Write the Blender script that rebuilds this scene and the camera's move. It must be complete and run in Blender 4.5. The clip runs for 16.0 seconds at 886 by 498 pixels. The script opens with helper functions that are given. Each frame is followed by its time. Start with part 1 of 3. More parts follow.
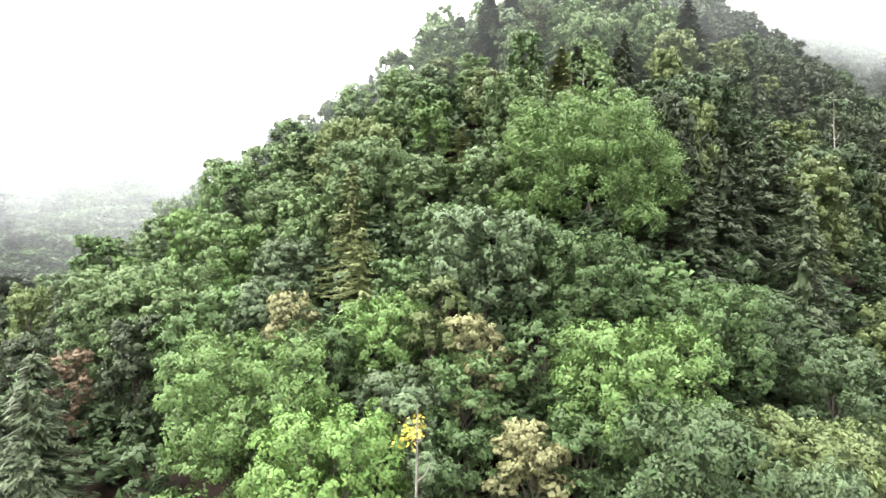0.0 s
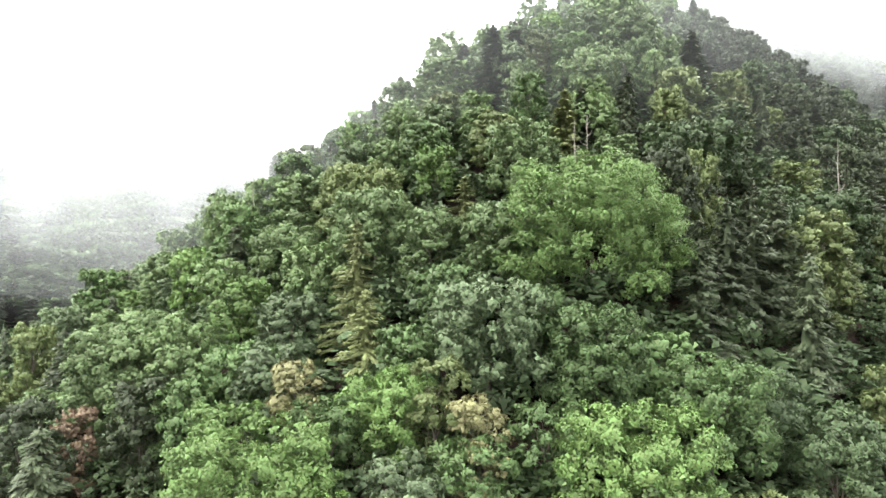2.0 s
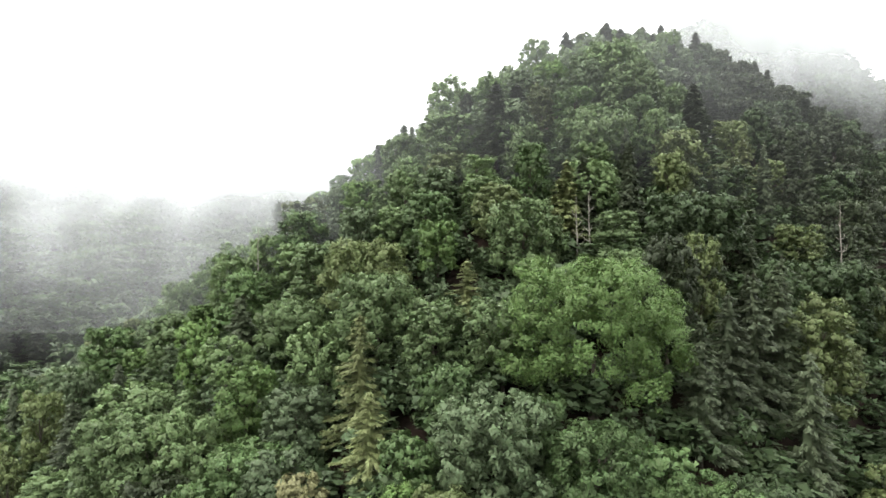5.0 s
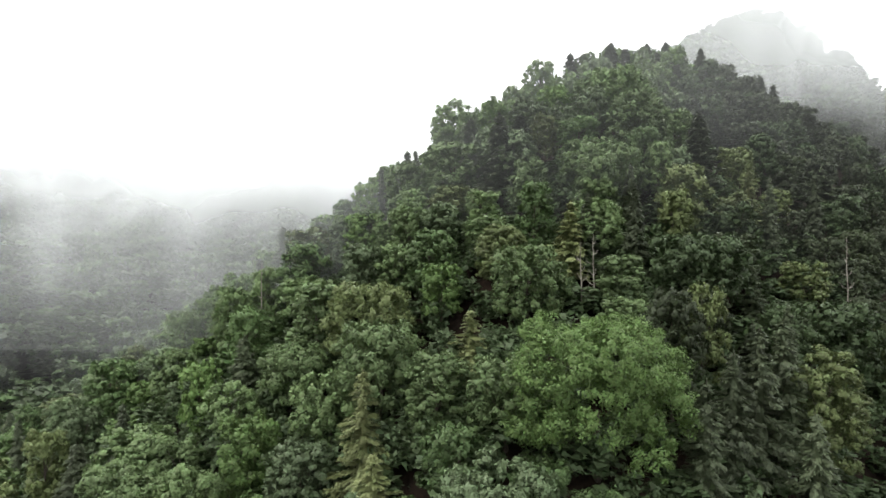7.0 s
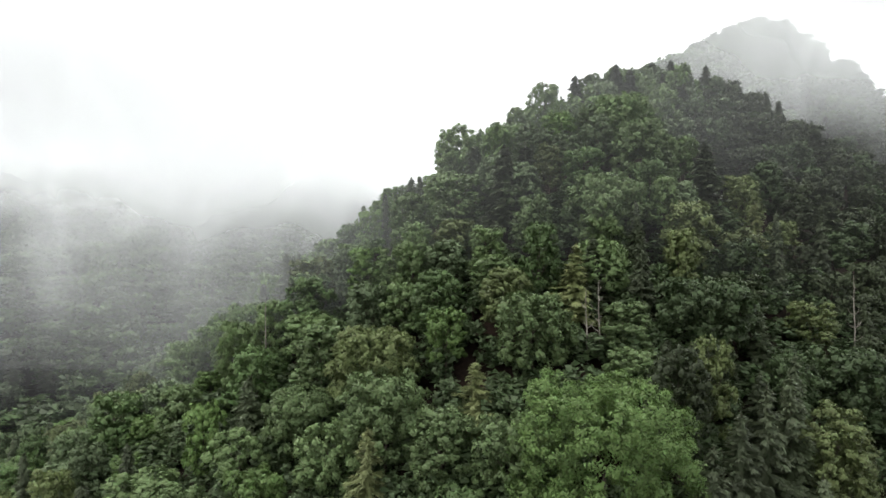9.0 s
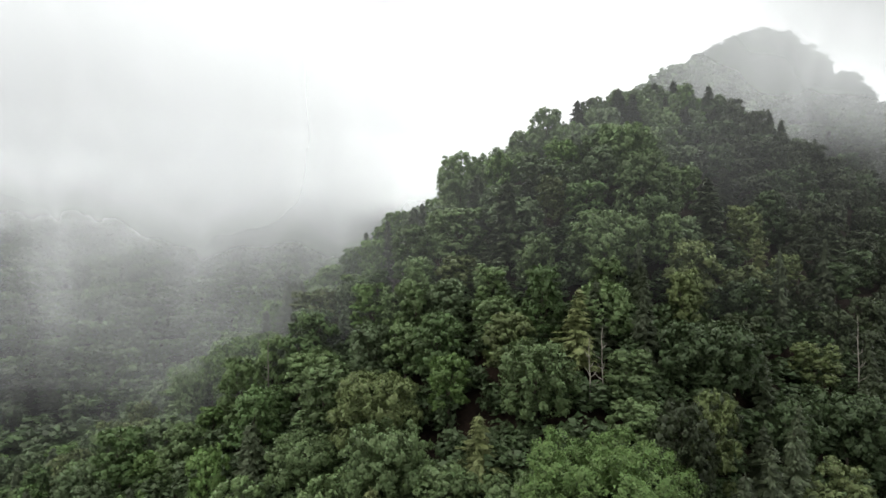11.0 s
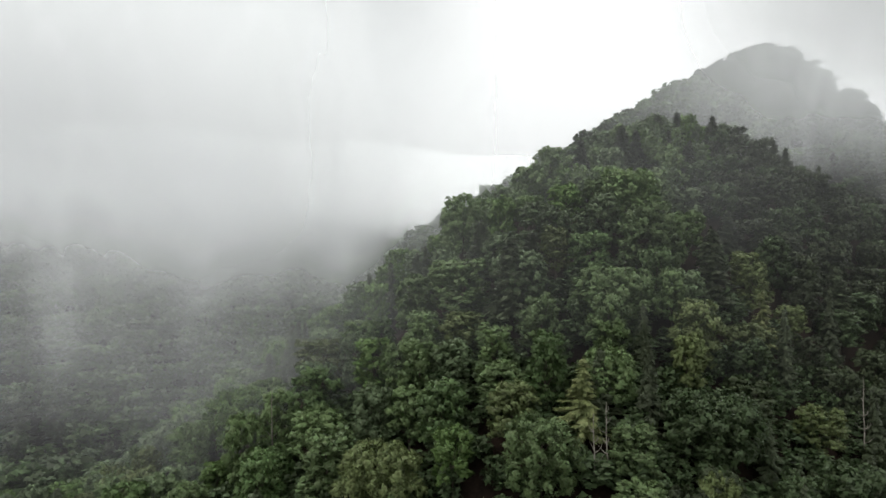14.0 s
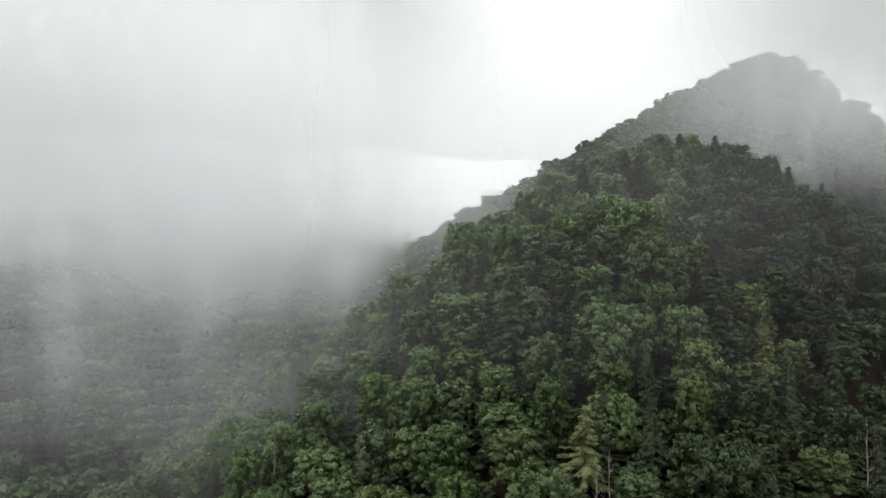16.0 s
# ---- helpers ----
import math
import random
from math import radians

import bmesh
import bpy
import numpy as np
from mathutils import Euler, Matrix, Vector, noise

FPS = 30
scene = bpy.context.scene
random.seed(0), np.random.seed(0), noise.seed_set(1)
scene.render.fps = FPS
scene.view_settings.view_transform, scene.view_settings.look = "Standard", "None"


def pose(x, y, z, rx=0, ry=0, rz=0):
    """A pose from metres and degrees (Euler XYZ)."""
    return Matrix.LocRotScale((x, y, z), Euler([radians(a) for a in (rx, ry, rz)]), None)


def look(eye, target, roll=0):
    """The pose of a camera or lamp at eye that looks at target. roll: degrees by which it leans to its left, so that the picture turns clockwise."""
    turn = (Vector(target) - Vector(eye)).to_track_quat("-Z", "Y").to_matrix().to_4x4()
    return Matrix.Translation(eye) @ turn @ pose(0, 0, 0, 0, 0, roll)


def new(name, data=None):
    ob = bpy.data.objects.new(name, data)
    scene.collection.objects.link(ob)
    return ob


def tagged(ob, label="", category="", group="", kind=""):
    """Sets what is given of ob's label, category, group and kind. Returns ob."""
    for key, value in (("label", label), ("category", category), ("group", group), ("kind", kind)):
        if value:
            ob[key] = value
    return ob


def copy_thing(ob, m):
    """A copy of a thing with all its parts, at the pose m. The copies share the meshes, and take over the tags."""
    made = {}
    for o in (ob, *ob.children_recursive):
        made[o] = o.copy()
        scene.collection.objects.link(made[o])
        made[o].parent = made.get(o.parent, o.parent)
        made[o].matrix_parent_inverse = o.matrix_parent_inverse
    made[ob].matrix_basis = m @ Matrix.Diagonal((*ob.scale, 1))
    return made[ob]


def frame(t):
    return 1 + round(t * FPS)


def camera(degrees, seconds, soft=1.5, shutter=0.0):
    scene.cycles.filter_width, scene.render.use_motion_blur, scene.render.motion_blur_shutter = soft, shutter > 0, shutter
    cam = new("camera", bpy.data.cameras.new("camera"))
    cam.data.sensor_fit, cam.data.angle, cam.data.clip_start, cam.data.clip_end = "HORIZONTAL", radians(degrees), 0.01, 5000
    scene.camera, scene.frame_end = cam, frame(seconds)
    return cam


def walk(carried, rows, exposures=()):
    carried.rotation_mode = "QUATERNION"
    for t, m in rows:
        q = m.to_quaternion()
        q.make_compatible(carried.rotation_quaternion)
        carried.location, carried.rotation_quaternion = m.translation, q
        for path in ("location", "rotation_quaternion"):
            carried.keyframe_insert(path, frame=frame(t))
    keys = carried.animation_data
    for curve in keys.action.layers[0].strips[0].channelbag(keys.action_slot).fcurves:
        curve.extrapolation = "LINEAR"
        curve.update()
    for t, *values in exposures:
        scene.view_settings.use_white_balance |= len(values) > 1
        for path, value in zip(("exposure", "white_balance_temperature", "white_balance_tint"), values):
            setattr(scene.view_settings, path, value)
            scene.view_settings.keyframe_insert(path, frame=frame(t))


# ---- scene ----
cam = camera(74.5, 16.0)
METRES, EYE = 48.0, 30.0
ROWS = [
    (0.0, 0.0, 0.0, 0.0, 0.0, 0.0, -0.0),
    (0.5, -0.0007, 0.0008, 0.0201, 0.06, 0.01, -0.05),
    (1.0, -0.0018, 0.0012, 0.0518, 0.12, 0.05, -0.08),
    (1.5, -0.0029, 0.0002, 0.084, 0.17, 0.04, -0.11),
    (2.0, -0.0036, -0.0021, 0.1152, 0.2, 0.05, -0.14),
    (2.5, -0.0032, -0.0056, 0.1463, 0.27, 0.18, -0.13),
    (3.0, -0.0024, -0.0091, 0.1774, 0.34, 0.31, -0.08),
    (3.5, -0.0017, -0.0119, 0.2094, 0.38, 0.39, -0.07),
    (4.0, -0.0012, -0.014, 0.2412, 0.44, 0.43, -0.06),
    (6.5, 0.0015, -0.0106, 0.3928, 0.92, 0.3, 0.03),
    (7.0, 0.0005, -0.0087, 0.4234, 0.99, 0.22, -0.01),
    (7.5, -0.0008, -0.0067, 0.4543, 1.06, 0.13, -0.02),
    (8.0, -0.0022, -0.0048, 0.4857, 1.13, 0.08, -0.06),
    (8.5, -0.0033, -0.0034, 0.5171, 1.21, 0.04, -0.07),
    (9.0, -0.0043, -0.0025, 0.5489, 1.28, 0.01, -0.08),
    (9.5, -0.0051, -0.0024, 0.5786, 1.33, 0.0, -0.08),
    (12.0, -0.0098, 0.0014, 0.7372, 1.5, 0.05, -0.07),
    (12.5, -0.0106, 0.0025, 0.7691, 1.53, 0.03, -0.06),
    (13.0, -0.0104, 0.0016, 0.8014, 1.6, 0.03, -0.04),
    (13.5, -0.0107, 0.0024, 0.8333, 1.63, 0.01, -0.02),
    (14.0, -0.011, 0.0014, 0.8662, 1.7, -0.02, -0.0),
    (14.5, -0.0114, 0.0011, 0.8987, 1.76, -0.02, 0.01),
    (15.0, -0.0119, 0.0015, 0.9318, 1.81, -0.05, 0.02),
    (15.5, -0.012, 0.0017, 0.9655, 1.86, -0.08, 0.04),
    (16.0, -0.0127, 0.002, 0.9985, 1.89, -0.12, 0.04),
]
EXPOSURES = [(0.0, 1.76), (2.0, 1.54), (4.0, 1.02), (6.5, 0.35), (9.5, -0.08), (12.0, -0.45), (16.0, -0.68)]
walk(cam, [(t, pose(METRES * x, METRES * y, EYE + METRES * z, 90 + pitch, roll, yaw)) for t, x, y, z, yaw, pitch, roll in ROWS], EXPOSURES)

# ---- light: a bright closed cloud cover ----
SKY, ZENITH, SUN_UP, SUN_ROUND = 1.5, 3.4, 50.0, 255.0
world = bpy.data.worlds.new("overcast_sky")
scene.world = world
world.use_nodes = True
wn = world.node_tree.nodes
wl = world.node_tree.links
wn.clear()
sky = wn.new("ShaderNodeTexSky")
sky.sky_type, sky.sun_disc = "NISHITA", False
sky.sun_elevation, sky.sun_rotation = radians(SUN_UP), radians(SUN_ROUND)
sky_light = wn.new("ShaderNodeBackground")
sky_light.inputs["Strength"].default_value = 0.08
cloud_light = wn.new("ShaderNodeBackground")
cloud_light.inputs["Color"].default_value = (0.985, 1.0, 0.995, 1)
way_up = wn.new("ShaderNodeTexCoord")
height = wn.new("ShaderNodeSeparateXYZ")
bright = wn.new("ShaderNodeMapRange")  # an overcast sky is brightest overhead
for key, value in zip(("From Min", "From Max", "To Min", "To Max"), (0.15, 1.0, SKY, ZENITH)):
    bright.inputs[key].default_value = value
wl.new(way_up.outputs["Generated"], height.inputs[0])
wl.new(height.outputs["Z"], bright.inputs["Value"])
wl.new(bright.outputs[0], cloud_light.inputs["Strength"])
cover = wn.new("ShaderNodeMixShader")
cover.inputs[0].default_value = 0.93
sky_out = wn.new("ShaderNodeOutputWorld")
wl.new(sky.outputs[0], sky_light.inputs["Color"])
wl.new(sky_light.outputs[0], cover.inputs[1])
wl.new(cloud_light.outputs[0], cover.inputs[2])
wl.new(cover.outputs[0], sky_out.inputs[0])

sun = new("sun", bpy.data.lights.new("sun", "SUN"))
sun.data.energy, sun.data.angle, sun.data.color = 2.3, radians(35), (1.0, 0.97, 0.92)
a, e = radians(SUN_ROUND), radians(SUN_UP)
sun.matrix_world = look((60 * math.sin(a) * math.cos(e), 60 * math.cos(a) * math.cos(e), 300), (0, 0, 300 - 60 * math.sin(e)))

# ---- materials ----
def material(name):
    mat = bpy.data.materials.new(name)
    mat.use_nodes = True
    mat.node_tree.nodes.clear()
    nodes, links = mat.node_tree.nodes, mat.node_tree.links

    def node(kind, links_in=(), **values):
        n = nodes.new("ShaderNode" + kind)
        for key, value in values.items():
            if key in n.inputs:
                n.inputs[key].default_value = value
        for socket, source in links_in:
            links.new(source, n.inputs[socket])
        return n

    return mat, nodes, links, node


def math_node(node, how, x, y):
    n = node("Math")
    n.operation = how
    for i, v in enumerate((x, y)):
        if isinstance(v, (int, float)):
            n.inputs[i].default_value = v
        else:
            n.id_data.links.new(v, n.inputs[i])
    return n.outputs[0]


def leaf_material(name, through_light=0.18, rough=0.6, spread=0.25):
    """Foliage in its tree's own colour, each leaf spray a little different."""
    mat, nodes, links, node = material(name)
    info = node("ObjectInfo")
    geo = node("NewGeometry")
    place = node("TexNoise", [("Vector", geo.outputs["Position"])], Scale=0.55, Detail=3.0)
    own = node("MapRange", [("Value", geo.outputs["Random Per Island"])])
    own.inputs["To Min"].default_value, own.inputs["To Max"].default_value = 1 - spread, 1 + spread
    wide = node("MapRange", [("Value", place.outputs["Fac"])])
    wide.inputs["From Min"].default_value, wide.inputs["From Max"].default_value = 0.3, 0.7
    wide.inputs["To Min"].default_value, wide.inputs["To Max"].default_value = 0.82, 1.18
    tone = math_node(node, "MULTIPLY", own.outputs[0], wide.outputs[0])
    hue = node("MapRange", [("Value", geo.outputs["Random Per Island"])])
    hue.inputs["To Min"].default_value, hue.inputs["To Max"].default_value = 0.485, 0.512
    hsv = node("HueSaturation", [("Hue", hue.outputs[0]), ("Value", tone), ("Color", info.outputs["Color"])], Saturation=0.93)
    face = node("BsdfPrincipled", [("Base Color", hsv.outputs[0])], Roughness=rough)
    face.inputs["Specular IOR Level"].default_value = 0.25
    glow = node("BsdfTranslucent", [("Color", hsv.outputs[0])])
    mix = node("MixShader", [(1, face.outputs[0]), (2, glow.outputs[0])])
    mix.inputs[0].default_value = through_light
    out = node("OutputMaterial", [("Surface", mix.outputs[0])])
    return mat


def rough_material(name, dark, light, scale, bump=0.4, stretch=(1, 1, 1)):
    mat, nodes, links, node = material(name)
    geo = node("NewGeometry")
    mapping = node("Mapping", [("Vector", geo.outputs["Position"])])
    mapping.inputs["Scale"].default_value = stretch
    fine = node("TexNoise", [("Vector", mapping.outputs[0])], Scale=scale, Detail=6.0, Roughness=0.65)
    wide = node("TexNoise", [("Vector", geo.outputs["Position"])], Scale=scale * 0.08, Detail=3.0)
    both = math_node(node, "ADD", math_node(node, "MULTIPLY", fine.outputs["Fac"], 0.6), math_node(node, "MULTIPLY", wide.outputs["Fac"], 0.4))
    ramp = node("ValToRGB", [("Fac", both)])
    ramp.color_ramp.elements[0].position, ramp.color_ramp.elements[1].position = 0.35, 0.65
    ramp.color_ramp.elements[0].color, ramp.color_ramp.elements[1].color = (*dark, 1), (*light, 1)
    relief = node("Bump", [("Height", fine.outputs["Fac"])], Strength=bump, Distance=0.1)
    face = node("BsdfPrincipled", [("Base Color", ramp.outputs[0]), ("Normal", relief.outputs[0])], Roughness=0.95)
    face.inputs["Specular IOR Level"].default_value = 0.08
    node("OutputMaterial", [("Surface", face.outputs[0])])
    return mat


LEAF = leaf_material("broad_leaves")
NEEDLE = leaf_material("needles", 0.10, 0.6, 0.2)
BARK = rough_material("grey_brown_bark", (0.025, 0.020, 0.016), (0.10, 0.085, 0.07), 6.0, 0.6, (1, 1, 0.25))
PALE_BARK = rough_material("pale_bark", (0.09, 0.08, 0.065), (0.27, 0.25, 0.22), 5.0, 0.5, (1, 1, 0.3))
# Soil is near black: shade under the trees is put into its colour.
SOIL = rough_material("shaded_leaf_litter", (0.005, 0.004, 0.003), (0.020, 0.013, 0.009), 1.6, 0.8)

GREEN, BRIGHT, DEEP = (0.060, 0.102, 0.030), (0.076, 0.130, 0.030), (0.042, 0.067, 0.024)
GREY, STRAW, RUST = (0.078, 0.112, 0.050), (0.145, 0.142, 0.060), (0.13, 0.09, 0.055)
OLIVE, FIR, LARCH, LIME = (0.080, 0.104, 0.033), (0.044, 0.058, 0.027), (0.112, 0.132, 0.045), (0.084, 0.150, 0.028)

# The first has the shade of right flank and left hollow in its colour.
SHADE_GREEN, FRESH = (0.028, 0.039, 0.015), (0.088, 0.134, 0.046)


# ---- the lie of the land ----
def soft_max(a, b, k):
    m = np.maximum(a, b)
    return m + np.log(np.exp((a - m) / k) + np.exp((b - m) / k)) * k


def canopy(x, y):
    """Height of the tree tops: the wooded spur, the hillside across the valley, and the misty peak behind."""
    x, y = np.asarray(x, float), np.asarray(y, float)
    t = (np.clip(y, -60, 200) - 30) / 100
    crest = 21.6 + 73.8 * t + 7.7 * t * t - 11.2 * t**3
    crest = -soft_max(-crest, -140.0 + 0 * t, 4.0) - 0.12 * np.maximum(y - 189, 0)
    across = x - (4.7 + 24.0 * t + 4.8 * t * t + 0.366 * np.maximum(y - 140, 0))
    slope = np.where(across < 0, 0.65 + 0.197 * np.maximum(t - 0.6, 0), 0.735)
    spur = crest - slope * (np.sqrt(across**2 + 21.8**2) - 21.8)
    d = -0.45 * x + 0.9 * y - 205
    side = 10 + 0.47 * np.where(d > 0, d, d * 0.1)
    side = -soft_max(-side, -152.0 + 0 * d, 10.0)
    r = np.hypot(x - 172, y - 335)
    steep = 0.57 + 0.75 * (0.5 + 0.5 * (x - 172) / (r + 1)) ** 1.2
    peak = 187 - steep * (np.sqrt(r * r + 13**2) - 13)
    return soft_max(soft_max(spur, side, 4.0), soft_max(peak, 6.0 + 0 * x, 4.0), 4.0)


def roll(x, y):
    x, y = np.asarray(x, float), np.asarray(y, float)
    return 1.3 * np.sin(x * 0.11 + 1.7 * np.sin(y * 0.05)) * np.cos(y * 0.09 + 0.8) + 0.6 * np.sin(x * 0.31 + y * 0.23)


def ground_at(x, y):
    return canopy(x, y) - 11.5 + 0.7 * roll(x, y)


def mesh_from(name, verts, faces, mat, smooth=False, puffed=None):
    """faces: an array of triangles or quads."""
    me = bpy.data.meshes.new(name)
    verts, faces = np.asarray(verts, np.float32), np.asarray(faces, np.int32)
    n, k = faces.shape
    me.vertices.add(len(verts))
    me.vertices.foreach_set("co", verts.ravel())
    me.loops.add(n * k)
    me.loops.foreach_set("vertex_index", faces.ravel())
    me.polygons.add(n)
    me.polygons.foreach_set("loop_start", np.arange(0, n * k, k, dtype=np.int32))
    me.update(calc_edges=True)
    me.materials.append(mat)
    if smooth:
        me.polygons.foreach_set("use_smooth", np.ones(n, bool))
    if puffed is not None:  # leaves take the soft roundness of their clump
        me.normals_split_custom_set_from_vertices(np.asarray(puffed, np.float32))
    return me


def grid(xs, ys):
    gx, gy = np.meshgrid(xs, ys)
    nx, ny = len(xs), len(ys)
    i = (np.arange(ny - 1)[:, None] * nx + np.arange(nx - 1)).ravel()
    return gx.ravel(), gy.ravel(), np.stack([i, i + 1, i + nx + 1, i + nx], 1)


steps = np.linspace(-1, 1, 260)
gx, gy, gf = grid(260 * steps + 1700 * steps**7, 150 + 260 * steps + 1900 * steps**7)
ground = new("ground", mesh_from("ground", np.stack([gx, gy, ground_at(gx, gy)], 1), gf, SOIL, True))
tagged(ground, "steep wooded hillsides with leaf litter and bare soil darkened as shade", "ground", kind="structure")


# ---- trees: leaf sprays on puffs, on lobes, on limbs ----
def unit(v):
    return v / np.maximum(np.linalg.norm(v, axis=-1, keepdims=True), 1e-9)


def sprays(rng, at, normal, size, wide=0.8, soft=None, along=None, kite=True):
    """Slightly folded leaf sprays, kites close by and plain triangles farther off, with the soft normal of each corner."""
    n = len(at)
    soft = normal if soft is None else soft
    if along is None:
        side = unit(np.cross(normal, rng.normal(size=(n, 3))))
        along = np.cross(side, normal)
    else:
        side = unit(np.cross(normal, along))
    along = along - (0, 0, 0.25)
    long = (size * rng.uniform(0.65, 1.35, n))[:, None]
    fold = normal * long * 0.12
    tip, base = at + along * long * 0.55, at - along * long * 0.45
    middle = at if kite else base
    left, right = middle + side * long * wide * 0.5 + fold, middle - side * long * wide * 0.5 + fold
    back = (np.cross(right - base if kite else right - tip, left - base if kite else left - tip) * soft).sum(1) * (1 if kite else -1) < 0
    right[back], left[back] = left[back].copy(), right[back].copy()
    corners = [base, right, tip, left] if kite else [right, tip, left]
    verts = np.stack(corners, 1).reshape(-1, 3)
    k = len(corners)
    first = np.arange(0, k * n, k)[:, None]
    faces = first + np.array([0, 1, 2])
    if kite:
        faces = np.concatenate([faces, first + np.array([0, 2, 3])])
    return verts, faces, np.repeat(soft, k, 0)


def tube(path, radii, sides=6):
    path = np.asarray(path, float)
    way = unit(np.gradient(path, axis=0))
    one = unit(np.cross(way, np.array([0.31, 0.95, 0.05])))
    two = np.cross(way, one)
    ang = np.linspace(0, 2 * np.pi, sides, endpoint=False)
    ring = one[:, None] * np.cos(ang)[:, None] + two[:, None] * np.sin(ang)[:, None]
    verts = (path[:, None] + ring * np.asarray(radii)[:, None, None]).reshape(-1, 3)
    k = np.arange(len(path) - 1)[:, None] * sides
    j, j2 = np.arange(sides), (np.arange(sides) + 1) % sides
    return verts, np.stack([k + j, k + j2, k + sides + j2, k + sides + j], -1).reshape(-1, 4)


def joined(pieces):
    verts, faces, soft, n = [], [], [], 0
    for v, f, *s in pieces:
        verts.append(v)
        faces.append(f + n)
        soft += s
        n += len(v)
    made = np.concatenate(verts), np.concatenate(faces)
    return (*made, np.concatenate(soft)) if soft else made


STYLE = {  # lobes, lobe size, lowest foliage, crown's widest height, flatness of the puffs, leaf share
    "dome": (24, 0.37, 0.20, 0.56, 0.8, 1.0),
    "layered": (24, 0.33, 0.24, 0.54, 0.45, 0.95),
    "airy": (20, 0.33, 0.28, 0.62, 0.75, 0.85),
    "tall": (26, 0.36, 0.18, 0.50, 0.8, 1.0),
}
TALL, WIDE = 12.0, 3.8  # metres of a broadleaf tree before it is scaled


def broad_parts(rng, style, leaf, share=1.0, tall=TALL, wide=WIDE):
    """Verts and faces of trunk, limbs and crown of a broadleaf tree of that height and crown radius."""
    lobes, big, low, mid, flat, full = STYLE[style]
    grow = (wide / 3.8) ** 0.75  # wide crowns have more and smaller lobes
    lobes, big = int(lobes * grow**2.1), big / grow**0.8
    bend = rng.normal(0, 0.25, (6, 2)).cumsum(0)
    zs = np.linspace(-0.8, tall * (0.72 if wide < 5 else 0.42), 6)
    trunk_path = np.column_stack([bend * (zs[:, None] / tall).clip(0), zs])
    trunk = tube(trunk_path, np.linspace(0.26, 0.07, 6) * (wide / 3.8) ** 0.6, 8)
    trunk[0][:8, :2] *= 1.5
    limbs, cs, sizes = [], [], []
    for i in range(lobes):
        h = low + (0.95 - low) * ((i + 0.5) / lobes) ** 0.85 + rng.normal(0, 0.02)
        reach = np.sqrt(max(0.04, 1 - ((h - mid) / (0.60 if h > mid else mid * 1.5)) ** 2))
        size = wide * big * rng.uniform(0.72, 1.2) * (0.75 + 0.35 * reach)
        radial = max(0, wide * reach - size * 0.8) * rng.uniform(0.7, 1.15)
        ang = i * 2.39996 + rng.normal(0, 0.35)
        c = np.array([radial * math.cos(ang), radial * math.sin(ang), min(tall * h, tall - size * 0.85)])
        start = np.array([*(trunk_path[2, :2]), max(1.5, c[2] * 0.62 - 0.3)])
        midway = start * 0.5 + c * 0.5 + rng.normal(0, 0.2, 3) + (0, 0, -0.25)
        if h > 0.34 and wide < 5:
            limbs.append(tube([start, midway, c], np.array([0.07, 0.04, 0.012]) * (wide / 3.8) ** 0.6, 5))
        cs.append(c)
        sizes.append(size)
    cs, sizes = np.array(cs), np.array(sizes)
    pcs, prs, pds = [], [], []
    for i in range(lobes):
        puffs = int(20 * rng.uniform(0.8, 1.2))
        d = unit(rng.normal(size=(puffs, 3)) + (0, 0, 0.3))
        pc = cs[i] + d * sizes[i] * rng.uniform(0.72, 1.02, (puffs, 1)) * (1, 1, 0.8)
        inside = (np.linalg.norm((pc[:, None] - cs) / sizes[:, None], axis=2) < 0.7).sum(1)
        keep = (inside == 0) & (d[:, 2] > -0.55)
        pcs.append(pc[keep])
        pds.append(d[keep])
        prs.append(sizes[i] * rng.uniform(0.20, 0.38, keep.sum()))
    pcs, pds, prs = np.concatenate(pcs), np.concatenate(pds), np.concatenate(prs)
    kite = leaf < 0.22
    n = int(full * share * (4.1 * wide * tall * (1 - low) + 3.1 * wide**2) / ((0.42 if kite else 0.30) * leaf * leaf))
    which = rng.choice(len(prs), n, p=prs**2 / (prs**2).sum())
    q = unit(rng.normal(size=(n, 3)) + pds[which] * 0.6 + (0, 0, 0.55))
    at = pcs[which] + q * prs[which, None] * (1, 1, flat) * rng.uniform(0.6, 1.1, (n, 1))
    out = unit(q * 0.7 + pds[which] * 0.5 + (0, 0, 0.3) + rng.normal(0, 0.3, (n, 3)))
    heart = np.array([0, 0, tall * mid * 0.9])
    soft = unit(unit((at - heart) / (wide, wide, tall * 0.5)) * 0.4 + pds[which] * 0.5 + q * 0.85 + rng.normal(0, 0.1, (n, 3)))
    parts = [sprays(rng, at, out, leaf, 0.62 if kite else 0.75, soft, None, kite)]
    # broader sprays below them close the crown
    k = n // 3
    under = pcs[which[:k]] - pds[which[:k]] * prs[which[:k], None] * rng.uniform(0.2, 0.9, (k, 1)) + rng.normal(0, 0.5, (k, 3)) * prs[which[:k], None]
    parts.append(sprays(rng, under, out[:k], leaf * 1.8, 0.75, soft[:k], None, False))
    return trunk, limbs, joined(parts)


